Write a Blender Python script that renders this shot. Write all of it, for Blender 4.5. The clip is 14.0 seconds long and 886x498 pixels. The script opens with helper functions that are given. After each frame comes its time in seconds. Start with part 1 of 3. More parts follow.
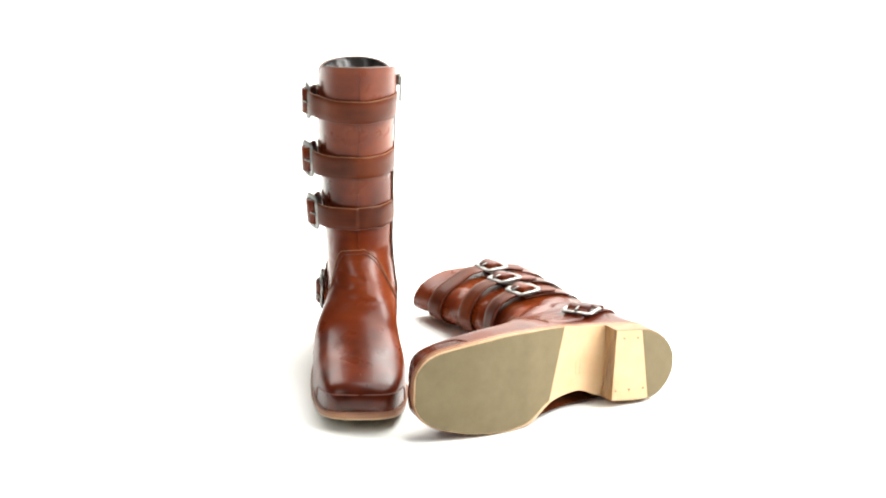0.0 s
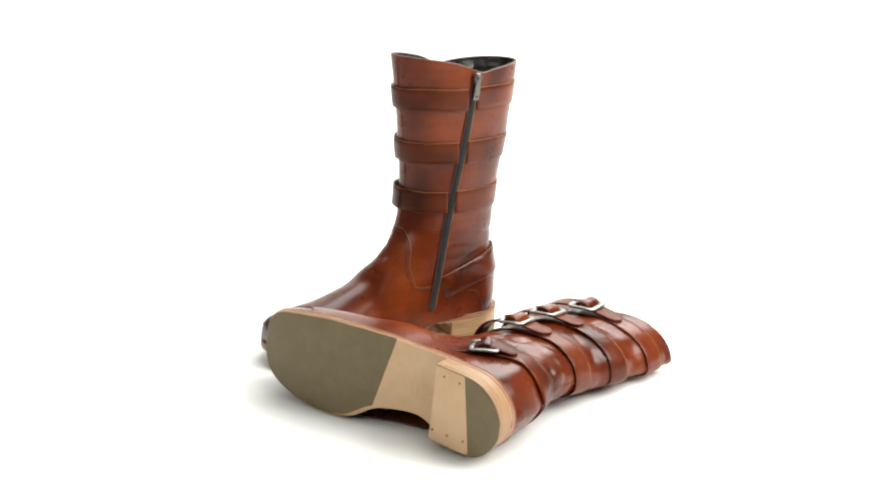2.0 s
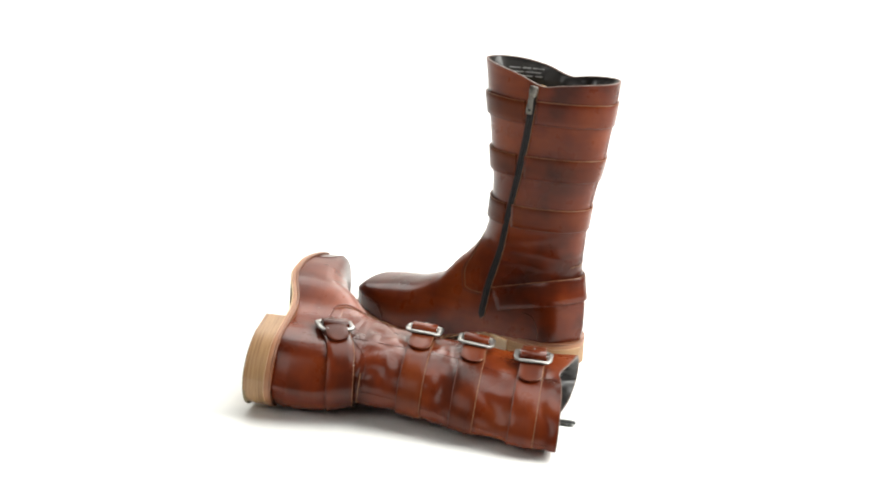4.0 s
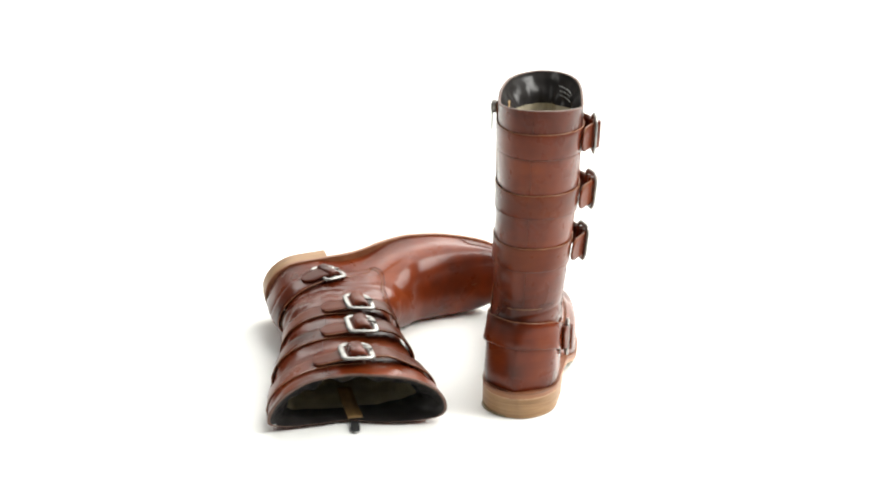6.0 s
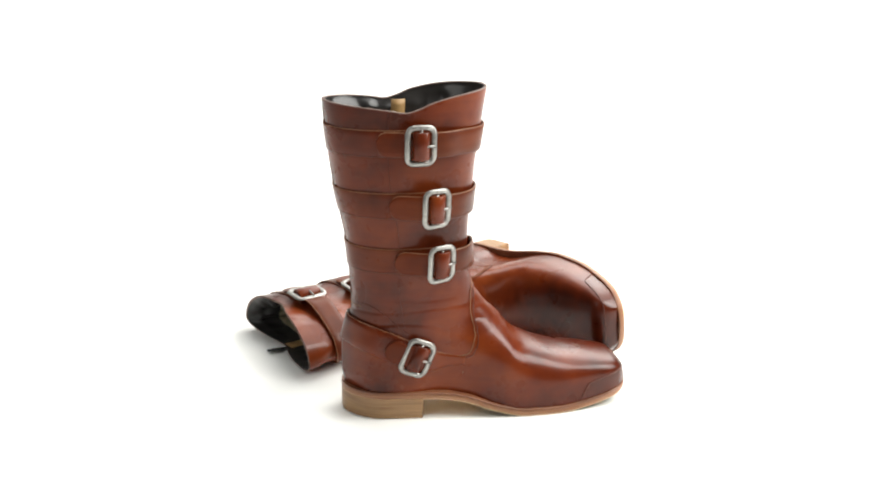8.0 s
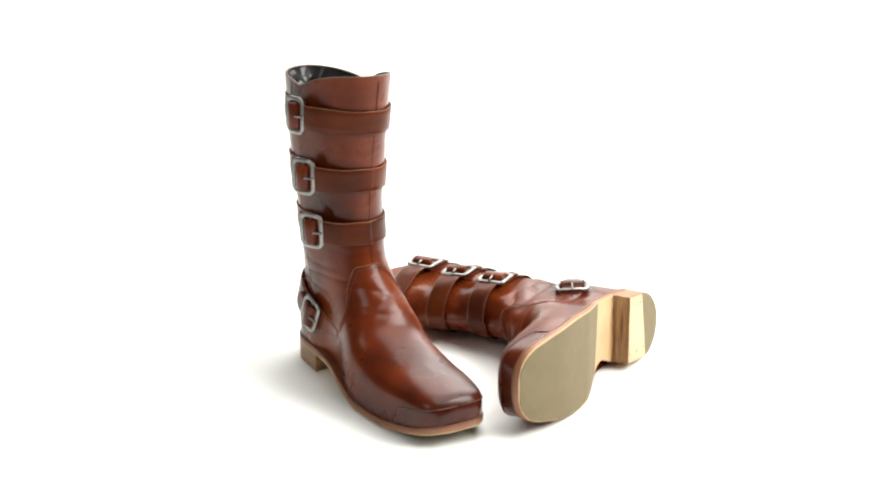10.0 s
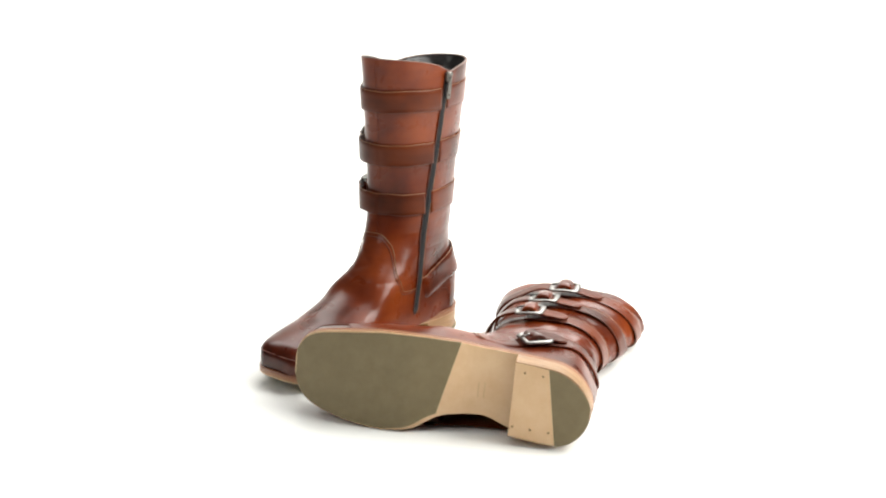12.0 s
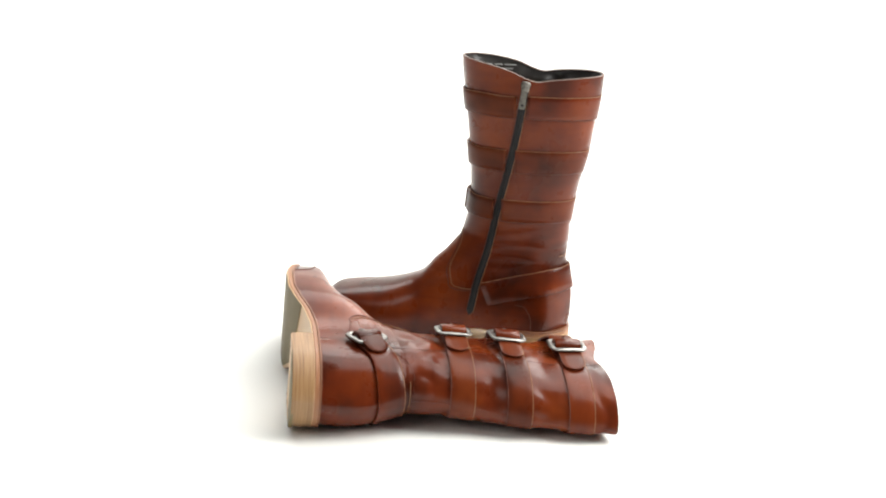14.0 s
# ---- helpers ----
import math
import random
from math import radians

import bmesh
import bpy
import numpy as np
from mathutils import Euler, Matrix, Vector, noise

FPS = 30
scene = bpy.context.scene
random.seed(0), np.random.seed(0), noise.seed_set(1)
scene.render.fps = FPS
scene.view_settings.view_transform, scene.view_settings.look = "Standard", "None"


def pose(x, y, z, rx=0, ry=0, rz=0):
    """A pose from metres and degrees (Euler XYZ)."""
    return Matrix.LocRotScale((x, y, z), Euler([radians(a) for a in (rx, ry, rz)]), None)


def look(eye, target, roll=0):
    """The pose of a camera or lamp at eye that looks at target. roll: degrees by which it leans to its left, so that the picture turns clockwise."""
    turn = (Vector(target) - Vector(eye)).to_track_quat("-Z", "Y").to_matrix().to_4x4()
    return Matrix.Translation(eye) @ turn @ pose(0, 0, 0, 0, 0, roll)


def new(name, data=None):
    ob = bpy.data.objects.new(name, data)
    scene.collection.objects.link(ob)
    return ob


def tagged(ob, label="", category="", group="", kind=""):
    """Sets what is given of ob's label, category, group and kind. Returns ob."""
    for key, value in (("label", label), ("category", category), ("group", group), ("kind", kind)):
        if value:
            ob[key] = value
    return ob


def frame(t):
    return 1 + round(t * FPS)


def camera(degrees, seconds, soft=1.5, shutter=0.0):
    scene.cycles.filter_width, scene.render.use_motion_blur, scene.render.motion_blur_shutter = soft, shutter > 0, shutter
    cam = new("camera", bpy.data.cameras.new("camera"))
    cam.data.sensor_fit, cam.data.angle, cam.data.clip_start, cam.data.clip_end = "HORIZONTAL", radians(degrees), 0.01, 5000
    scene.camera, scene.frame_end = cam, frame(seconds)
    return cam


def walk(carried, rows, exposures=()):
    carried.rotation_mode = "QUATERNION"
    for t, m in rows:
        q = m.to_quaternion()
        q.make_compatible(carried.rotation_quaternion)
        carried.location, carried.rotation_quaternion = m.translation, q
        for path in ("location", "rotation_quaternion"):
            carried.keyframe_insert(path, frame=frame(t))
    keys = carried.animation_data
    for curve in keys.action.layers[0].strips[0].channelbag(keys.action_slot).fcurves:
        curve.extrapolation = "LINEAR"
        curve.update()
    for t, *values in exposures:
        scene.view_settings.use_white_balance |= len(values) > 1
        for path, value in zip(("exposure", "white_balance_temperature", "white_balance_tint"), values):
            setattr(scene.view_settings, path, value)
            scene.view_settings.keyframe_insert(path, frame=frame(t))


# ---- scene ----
# ---- camera and its walk ----
cam = camera(40.0, 14.0, 2.05)
EYE = (0.0, -1.2975, 0.5511)
AIM = (-0.0041, -0.0585, 0.1574)
walk(cam, [(0.0, look(EYE, AIM, 1.65)), (14.0, look(EYE, AIM, 1.65))], [(0.0, 1.00), (0.2, 0.70), (0.4, 0.53), (14.0, 0.53)])

# The turntable's angle in degrees at each time, clockwise seen from above.
TURN = [(0.0, 45.29), (0.5, 30.04), (1.0, 14.31), (1.5, -0.43), (2.0, -16.57), (2.5, -32.12), (3.0, -48.16), (5.5, -130.39), (6.0, -147.66), (6.5, -164.31), (7.0, -181.51), (7.5, -199.6), (8.0, -217.16), (8.5, -234.0), (9.0, -250.51), (11.5, -337.91), (12.0, -354.99), (12.5, -371.45), (13.0, -388.82), (13.5, -407.17), (14.0, -423.46)]

# ---- world and lamps ----
world = bpy.data.worlds.new("studio")
scene.world = world
world.use_nodes = True
world.node_tree.nodes["Background"].inputs[0].default_value = (1.0, 1.0, 1.0, 1)
world.node_tree.nodes["Background"].inputs[1].default_value = 0.045


def softbox(name, eye, target, width, height, watts, colour=(1, 1, 1)):
    data = bpy.data.lights.new(name, "AREA")
    data.shape, data.size, data.size_y, data.energy, data.color = "RECTANGLE", width, height, watts, colour
    ob = new(name, data)
    ob.matrix_world = look(eye, target)
    return ob


WARM = (0.995, 0.99, 0.95)
softbox("softbox_top", (0.6, 0.25, 1.65), (0.05, 0.0, 0), 1.7, 1.5, 24, WARM)
softbox("softbox_key", (1.3, -0.25, 1.1), (0, 0, 0.1), 0.7, 1.0, 22, WARM)
softbox("softbox_fill", (-0.85, -1.0, 1.1), (0, 0, 0.15), 0.6, 0.8, 3.4, WARM)
softbox("softbox_rear", (0.6, 1.6, 1.1), (0, 0, 0.15), 1.2, 0.6, 8, WARM)
softbox("softbox_back", (0.0, 3.0, 2.8), (0, 3.05, 0), 6.0, 2.2, 155, WARM)


# ---- materials ----
def material(name):
    mat = bpy.data.materials.new(name)
    mat.use_nodes = True
    return mat, mat.node_tree, mat.node_tree.nodes["Principled BSDF"]


def noise_node(tree, scale, detail=4.0, rough=0.55, stretch=None):
    co = tree.nodes.new("ShaderNodeTexCoord")
    n = tree.nodes.new("ShaderNodeTexNoise")
    n.inputs["Scale"].default_value, n.inputs["Detail"].default_value, n.inputs["Roughness"].default_value = scale, detail, rough
    if stretch:
        m = tree.nodes.new("ShaderNodeMapping")
        m.inputs["Scale"].default_value = stretch
        tree.links.new(co.outputs["Object"], m.inputs[0])
        tree.links.new(m.outputs[0], n.inputs["Vector"])
    else:
        tree.links.new(co.outputs["Object"], n.inputs["Vector"])
    return n


def ramp(tree, source, stops):
    r = tree.nodes.new("ShaderNodeValToRGB")
    while len(r.color_ramp.elements) < len(stops):
        r.color_ramp.elements.new(0.5)
    for e, (at, colour) in zip(r.color_ramp.elements, stops):
        e.position, e.color = at, (*colour, 1)
    tree.links.new(source, r.inputs[0])
    return r


def mix(tree, fac, a, b, mode="MIX"):
    m = tree.nodes.new("ShaderNodeMix")
    m.data_type, m.blend_type = "RGBA", mode
    if isinstance(fac, float):
        m.inputs[0].default_value = fac
    else:
        tree.links.new(fac, m.inputs[0])
    tree.links.new(a, m.inputs[6])
    tree.links.new(b, m.inputs[7])
    return m.outputs[2]


def bump(tree, bsdf, layers):
    last = None
    for height, strength, distance in layers:
        b = tree.nodes.new("ShaderNodeBump")
        b.inputs["Strength"].default_value, b.inputs["Distance"].default_value = strength, distance
        tree.links.new(height, b.inputs["Height"])
        if last:
            tree.links.new(last, b.inputs["Normal"])
        last = b.outputs[0]
    tree.links.new(last, bsdf.inputs["Normal"])


def leather(name, dark, mid, light, rough, stretch=None, coat=0.12, burnish=False):
    mat, tree, bsdf = material(name)
    big = noise_node(tree, 13, 4, 0.5, stretch)
    col = ramp(tree, big.outputs[0], [(0.35, dark), (0.5, mid), (0.72, light)])
    streak = noise_node(tree, 60, 4, 0.6, (0.25, 0.25, 2.2))
    streaks = ramp(tree, streak.outputs[0], [(0.33, (0.82, 0.79, 0.78)), (0.62, (1, 1, 1))])
    colour = mix(tree, 0.8, col.outputs[0], streaks.outputs[0], "MULTIPLY")
    if burnish:
        # dye rubbed darker towards the toe, with a cloudy edge
        co, sep = tree.nodes.new("ShaderNodeTexCoord"), tree.nodes.new("ShaderNodeSeparateXYZ")
        tree.links.new(co.outputs["Object"], sep.inputs[0])
        cloud, add = noise_node(tree, 24, 3), tree.nodes.new("ShaderNodeMath")
        add.operation = "MULTIPLY_ADD"
        add.inputs[1].default_value = 0.06
        tree.links.new(cloud.outputs[0], add.inputs[0])
        tree.links.new(sep.outputs[1], add.inputs[2])
        dark = ramp(tree, add.outputs[0], [(0.25, (1, 1, 1)), (0.325, (0.58, 0.48, 0.45))])
        colour = mix(tree, 0.9, colour, dark.outputs[0], "MULTIPLY")
    tree.links.new(colour, bsdf.inputs["Base Color"])
    gloss = noise_node(tree, 35, 4)
    r = tree.nodes.new("ShaderNodeMapRange")
    r.inputs[3].default_value, r.inputs[4].default_value = rough - 0.07, rough + 0.09
    tree.links.new(gloss.outputs[0], r.inputs[0])
    tree.links.new(r.outputs[0], bsdf.inputs["Roughness"])
    bsdf.inputs["Specular IOR Level"].default_value = 0.15
    bsdf.inputs["Coat Weight"].default_value, bsdf.inputs["Coat Roughness"].default_value = coat, 0.19
    fine, wave = noise_node(tree, 900, 3), noise_node(tree, 22, 3)
    bump(tree, bsdf, [(fine.outputs[0], 0.10, 0.0006), (wave.outputs[0], 0.15, 0.004)])
    return mat


def plain(name, a, b, scale, rough, metal=0.0, stretch=None, relief=0.1, distance=0.001):
    mat, tree, bsdf = material(name)
    n = noise_node(tree, scale, 6, 0.65, stretch)
    col = ramp(tree, n.outputs[0], [(0.3, a), (0.7, b)])
    tree.links.new(col.outputs[0], bsdf.inputs["Base Color"])
    bsdf.inputs["Roughness"].default_value, bsdf.inputs["Metallic"].default_value = rough, metal
    grain = noise_node(tree, scale * 8, 3, 0.6, stretch)
    bump(tree, bsdf, [(grain.outputs[0], relief, distance)])
    return mat


UPPER = leather("brown_leather", (0.052, 0.0088, 0.0030), (0.116, 0.0180, 0.0039), (0.208, 0.0395, 0.0076), 0.28, coat=0.24, burnish=True)
TONGUE = leather("tongue_leather", (0.065, 0.0120, 0.0040), (0.118, 0.0218, 0.0058), (0.170, 0.0365, 0.0090), 0.36, coat=0.0)
REAR = leather("rear_strap_leather", (0.042, 0.0082, 0.0032), (0.106, 0.0185, 0.0046), (0.178, 0.0370, 0.0082), 0.28, coat=0.1)
STRAP = leather("strap_leather", (0.042, 0.0092, 0.0037), (0.086, 0.0178, 0.0055), (0.136, 0.0300, 0.0084), 0.31, coat=0.0)
SEAM = plain("seam_thread", (0.0774, 0.0172, 0.0086), (0.1204, 0.02752, 0.01118), 200, 0.6)
EDGE = plain("raw_leather_edge", (0.1892, 0.086, 0.0387), (0.2924, 0.1462, 0.0688), 120, 0.7)
LINING = leather("black_lining", (0.011, 0.010, 0.010), (0.024, 0.022, 0.0215), (0.040, 0.037, 0.035), 0.30, coat=0.25)
SOLE_EDGE = plain("sole_edge", (0.205, 0.078, 0.034), (0.375, 0.172, 0.080), 40, 0.42, stretch=(0.3, 0.3, 5))
WELT = plain("burnished_welt", (0.135, 0.046, 0.019), (0.255, 0.100, 0.043), 50, 0.45, stretch=(0.4, 0.4, 3))
# upper leather darkened: burnish, plus painted shade of a face turned forward and down
CAP = leather("burnished_shaded_toe_leather", (0.030, 0.0052, 0.0022), (0.080, 0.0125, 0.0034), (0.150, 0.0280, 0.0062), 0.24, coat=0.35)
STACK = plain("stacked_leather", (0.172, 0.08428, 0.0344), (0.43, 0.2494, 0.1118), 42, 0.45, stretch=(0.3, 0.3, 9))
SOLE_LEATHER = plain("natural_sole_leather", (0.610, 0.385, 0.205), (0.690, 0.480, 0.275), 30, 0.4)
RUBBER = plain("olive_rubber", (0.160, 0.121, 0.058), (0.188, 0.144, 0.072), 60, 0.62)
STEEL = plain("brushed_nickel", (0.225, 0.22, 0.208), (0.40, 0.39, 0.37), 300, 0.41, 1.0)
DARK_METAL = plain("dark_zip_metal", (0.10, 0.094, 0.086), (0.24, 0.225, 0.20), 300, 0.42, 1.0)
TAPE = plain("black_zip_tape", (0.008, 0.008, 0.009), (0.020, 0.020, 0.021), 500, 0.85)
TEETH = plain("zip_teeth", (0.008, 0.008, 0.009), (0.025, 0.025, 0.025), 900, 0.8, 0.0, relief=0.8, distance=0.003)
TAN = plain("tan_leather", (0.301, 0.172, 0.0602), (0.3956, 0.2408, 0.0946), 80, 0.55)
INSOLE = plain("insole", (0.31, 0.27, 0.18), (0.39, 0.34, 0.24), 40, 0.6)
NAIL = plain("brass_nail", (0.172, 0.1118, 0.0516), (0.258, 0.172, 0.086), 200, 0.5, 0.8)
RIM = plain("rim_edge", (0.086, 0.043, 0.0301), (0.1462, 0.0774, 0.0559), 150, 0.55)
PIPING = plain("pale_strap_edge", (0.172, 0.0645, 0.02752), (0.2924, 0.129, 0.0559), 90, 0.55)
STAMP = plain("stamped_leather", (0.5418, 0.3526, 0.1806), (0.6106, 0.4214, 0.2322), 60, 0.5)
PRINT = plain("grey_print", (0.16, 0.16, 0.155), (0.26, 0.26, 0.25), 200, 0.6)
PAPER = plain("white_paper", (0.90, 0.905, 0.88), (0.93, 0.935, 0.91), 3, 0.7, relief=0.03)


# ---- floor and backdrop ----
def grid_mesh(name, pts, closed_u=False, flip=False):
    """A mesh from an array of points (rows, columns, 3)."""
    nv, nu = pts.shape[:2]
    faces = []
    for j in range(nv - 1):
        for i in range(nu if closed_u else nu - 1):
            k = (i + 1) % nu
            f = (j * nu + i, j * nu + k, (j + 1) * nu + k, (j + 1) * nu + i)
            faces.append(f[::-1] if flip else f)
    me = bpy.data.meshes.new(name)
    me.from_pydata(pts.reshape(-1, 3).tolist(), [], faces)
    return me


def smooth(me, on=True):
    me.polygons.foreach_set("use_smooth", [on] * len(me.polygons))
    me.update()
    return me


def build_sweep():
    """Seamless white paper: a flat floor that curves up into the wall behind."""
    prof = [(-3.0, 0.0), (-1.0, 0.0), (0.0, 0.0), (1.2, 0.0), (3.0, 0.0)]
    prof += [(4.2 + 0.9 * math.sin(a), 0.9 - 0.9 * math.cos(a)) for a in np.linspace(0, math.pi / 2, 14)]
    prof += [(5.1, 2.0), (5.1, 3.6)]
    xs = np.linspace(-4, 4, 9)
    pts = np.array([[(x, y, z) for x in xs] for y, z in prof])
    ob = new("floor", smooth(grid_mesh("floor", pts)))
    ob.data.materials.append(PAPER)
    tagged(ob, "seamless matte white paper sweep, brightly lit", "studio floor", kind="structure")


build_sweep()


# ---- the boot's form (right boot: x outwards, y to the toe, z up) ----
def curve(x, xs, ys):
    """Smooth interpolation through control points."""
    xs, ys, x = np.asarray(xs, float), np.asarray(ys, float), np.asarray(x, float)
    d = np.diff(ys) / np.diff(xs)
    m = np.concatenate([[d[0]], np.where(d[:-1] * d[1:] > 0, 2 * d[:-1] * d[1:] / (d[:-1] + d[1:] + 1e-12), 0), [d[-1]]])
    i = np.clip(np.searchsorted(xs, x) - 1, 0, len(xs) - 2)
    w = xs[i + 1] - xs[i]
    u = np.clip((x - xs[i]) / w, 0, 1)
    return ((1 + 2 * u) * (1 - u) ** 2 * ys[i] + u * (1 - u) ** 2 * w * m[i]
            + u * u * (3 - 2 * u) * ys[i + 1] + u * u * (u - 1) * w * m[i + 1])


def flow(x, xs, ys):
    """A soft spline through even stops, for seams."""
    xs, ys = np.asarray(xs, float), np.asarray(ys, float)
    m = np.gradient(ys, xs)
    i = np.clip(np.searchsorted(xs, x) - 1, 0, len(xs) - 2)
    w = xs[i + 1] - xs[i]
    u = np.clip((x - xs[i]) / w, 0, 1)
    return ((1 + 2 * u) * (1 - u) ** 2 * ys[i] + u * (1 - u) ** 2 * w * m[i]
            + u * u * (3 - 2 * u) * ys[i + 1] + u * u * (u - 1) * w * m[i + 1])


def step(a, b, x):
    u = np.clip((x - a) / (b - a), 0, 1)
    return u * u * (3 - 2 * u)


HEEL, TOE = -0.0115, 0.2965          # ends of the outsole
SOLE_THICK = 0.0085


def sole_low(y):
    return curve(y, [-0.02, 0.06, 0.085, 0.112, 0.15, 0.178, 0.215, 0.255, 0.30], [0.021, 0.021, 0.0205, 0.0165, 0.005, 0.0, 0.0, 0.0050, 0.0160])


def sole_width(y, outer):
    """Half-width of the outsole's outline."""
    y = np.clip(y, HEEL, TOE)
    t_o = curve(y, [-0.012, 0.03, 0.068, 0.10, 0.135, 0.17, 0.20, 0.235, 0.27, 0.30], [0.0365, 0.0425, 0.0450, 0.0470, 0.0520, 0.0545, 0.0535, 0.0485, 0.0410, 0.0345])
    t_i = curve(y, [-0.012, 0.03, 0.068, 0.10, 0.135, 0.17, 0.20, 0.235, 0.27, 0.30], [0.034, 0.0380, 0.0350, 0.0250, 0.0280, 0.0465, 0.0510, 0.0485, 0.0415, 0.0345])
    w = t_o if outer else t_i
    back = np.clip((0.032 - y) / (0.032 - HEEL), 0, 1)
    front = np.clip((y - 0.252) / (TOE - 0.252), 0, 1)
    return w * np.sqrt(np.maximum(1 - back ** 2.3, 0)) * np.maximum(1 - front ** 4.0, 0) ** 0.42


FRONT_H = [0.0, 0.016, 0.026, 0.034, 0.042, 0.050, 0.061, 0.077, 0.095, 0.119, 0.140, 0.188, 0.249, 0.310, 0.36]
FRONT_Y = [0.2935, 0.2915, 0.288, 0.281, 0.264, 0.2405, 0.2055, 0.1719, 0.1562, 0.1355, 0.122, 0.1152, 0.1194, 0.1267, 0.1327]
BACK_H = [0.0, 0.02, 0.05, 0.09, 0.12, 0.14, 0.186, 0.246, 0.308, 0.36]
BACK_Y = [-0.0085, -0.0117, -0.012, -0.0061, -0.0017, -0.0029, -0.0079, -0.0207, -0.0298, -0.0347]


def front(h):
    return curve(h, FRONT_H, FRONT_Y)


def back(h):
    return curve(h, BACK_H, BACK_Y)


HT_H = np.concatenate([np.linspace(0, 0.14, 200), [0.8]])
HT_Y = np.concatenate([front(np.linspace(0, 0.14, 200)), [-0.05]])


def crest(y):
    """Height of the upper over the sole at each y."""
    return np.interp(y, HT_Y[::-1], HT_H[::-1])


def shaft_width(h, outer):
    w = curve(h, [0.0, 0.05, 0.10, 0.16, 0.23, 0.28, 0.36], [0.034, 0.0355, 0.036, 0.0385, 0.0415, 0.0430, 0.0455])
    return w + curve(h, [0.0, 0.10, 0.16, 0.23, 0.36], [0.0055, 0.0059, 0.006, 0.0082, 0.0053] if outer else [-0.0031, -0.0034, -0.0046, -0.0078, -0.0089])


def half_width(y, h, outer):
    yb, yf = back(h), front(h)
    ys = y - (yb - back(0.0)) * (1 - np.clip(y / 0.1, 0, 1)) - 0.0005
    w = np.maximum(sole_width(ys, outer) - 0.0020, 0)
    if not outer:
        # the upper stands out over the narrow waist
        w = w + curve(y, [-0.05, 0.0, 0.03, 0.068, 0.10, 0.135, 0.17, 0.20, 0.30], [0, 0, 0, 0.0050, 0.0165, 0.0145, 0.0012, 0, 0])
    else:
        w = w - 0.006 * step(0.05, 0.09, y) * (1 - step(0.11, 0.16, y))
    u = np.clip(h / np.maximum(crest(y), 1e-4), 0, 1)
    foot = w * np.maximum(1 - u ** (4.0 + 3.0 * step(0.19, 0.275, y)), 0) ** 0.5
    rear = np.clip((y - yb) / 0.03, 0, 1)
    foot = foot * np.sqrt(np.maximum(1 - (1 - rear) ** 2.4, 0))
    s = np.clip(2 * (y - yb) / (yf - yb) - 1, -1, 1)
    shaft = shaft_width(h, outer) * np.maximum(1 - np.abs(s) ** 2.3, 0) ** (1 / 2.1)
    b = step(0.055 + 0.010 * step(0.09, 0.13, y), 0.130, h)
    return foot * (1 - b) + shaft * b


def top_edge(a):
    s = (1 - np.cos(a)) / 2
    return curve(s, [0, 0.2, 0.36, 0.44, 0.52, 0.62, 0.8, 1], [0.3291, 0.3268, 0.3240, 0.3220, 0.3250, 0.3315, 0.3380, 0.3420])


def surface(a, h):
    """The upper at angle a round the boot (0 heel, quarter turn outer side, half turn toe) and height h over the sole."""
    a, h = np.broadcast_arrays(np.mod(np.asarray(a, float), 2 * math.pi), np.asarray(h, float))
    yb, yf = back(h), front(h)
    y = yb + (yf - yb) * (1 - np.cos(a)) / 2
    x = np.where(a <= math.pi, half_width(y, h, True), -half_width(y, h, False))
    # the instep's ridge stands a little outwards
    x = x + 0.0113 * step(0.085, 0.14, h) * np.clip(2 * (y - yb) / (yf - yb) - 1, 0, 1) ** 2
    z = h + (sole_low(y) + SOLE_THICK - 0.002) * (1 - step(0.0, 0.13, h))
    # the shaft stands turned a little against the foot
    w = step(0.05, 0.14, h)
    g = 0.1007 * w
    x, y = x * np.cos(g) - (y - 0.05) * np.sin(g) + -0.0003 * w, 0.05 + x * np.sin(g) + (y - 0.05) * np.cos(g) + -0.0011 * w
    return np.stack([x, y, z], -1)


def normal(a, h):
    e = 2e-3
    n = np.cross(surface(a + e, h) - surface(a - e, h), surface(a, h + e) - surface(a, h - e))
    return n / np.maximum(np.linalg.norm(n, axis=-1, keepdims=True), 1e-9)


def angle(y, h, outer=True):
    """The angle at which the upper reaches y at height h on one side of the boot."""
    a = np.linspace(0, math.pi, 181)
    ys = np.maximum.accumulate(surface(a if outer else 2 * math.pi - a, h)[:, 1] + 1e-7 * np.arange(181))
    a = float(np.interp(y, ys, a))
    return a if outer else 2 * math.pi - a


def lift_of(y, z):
    """The height over the sole that lies at the height z over the floor."""
    h = max(z - 0.02, 0.0)
    for _ in range(30):
        h += 0.7 * (z - h - float(sole_low(y) + SOLE_THICK - 0.002) * (1 - float(step(0.0, 0.13, np.array(h)))))
    return max(h, 0.0)


def at(y, z, outer=True):
    """Angle and height over the sole of the place at y and z on one side of the boot."""
    h = lift_of(y, z)
    return angle(y, h, outer), h


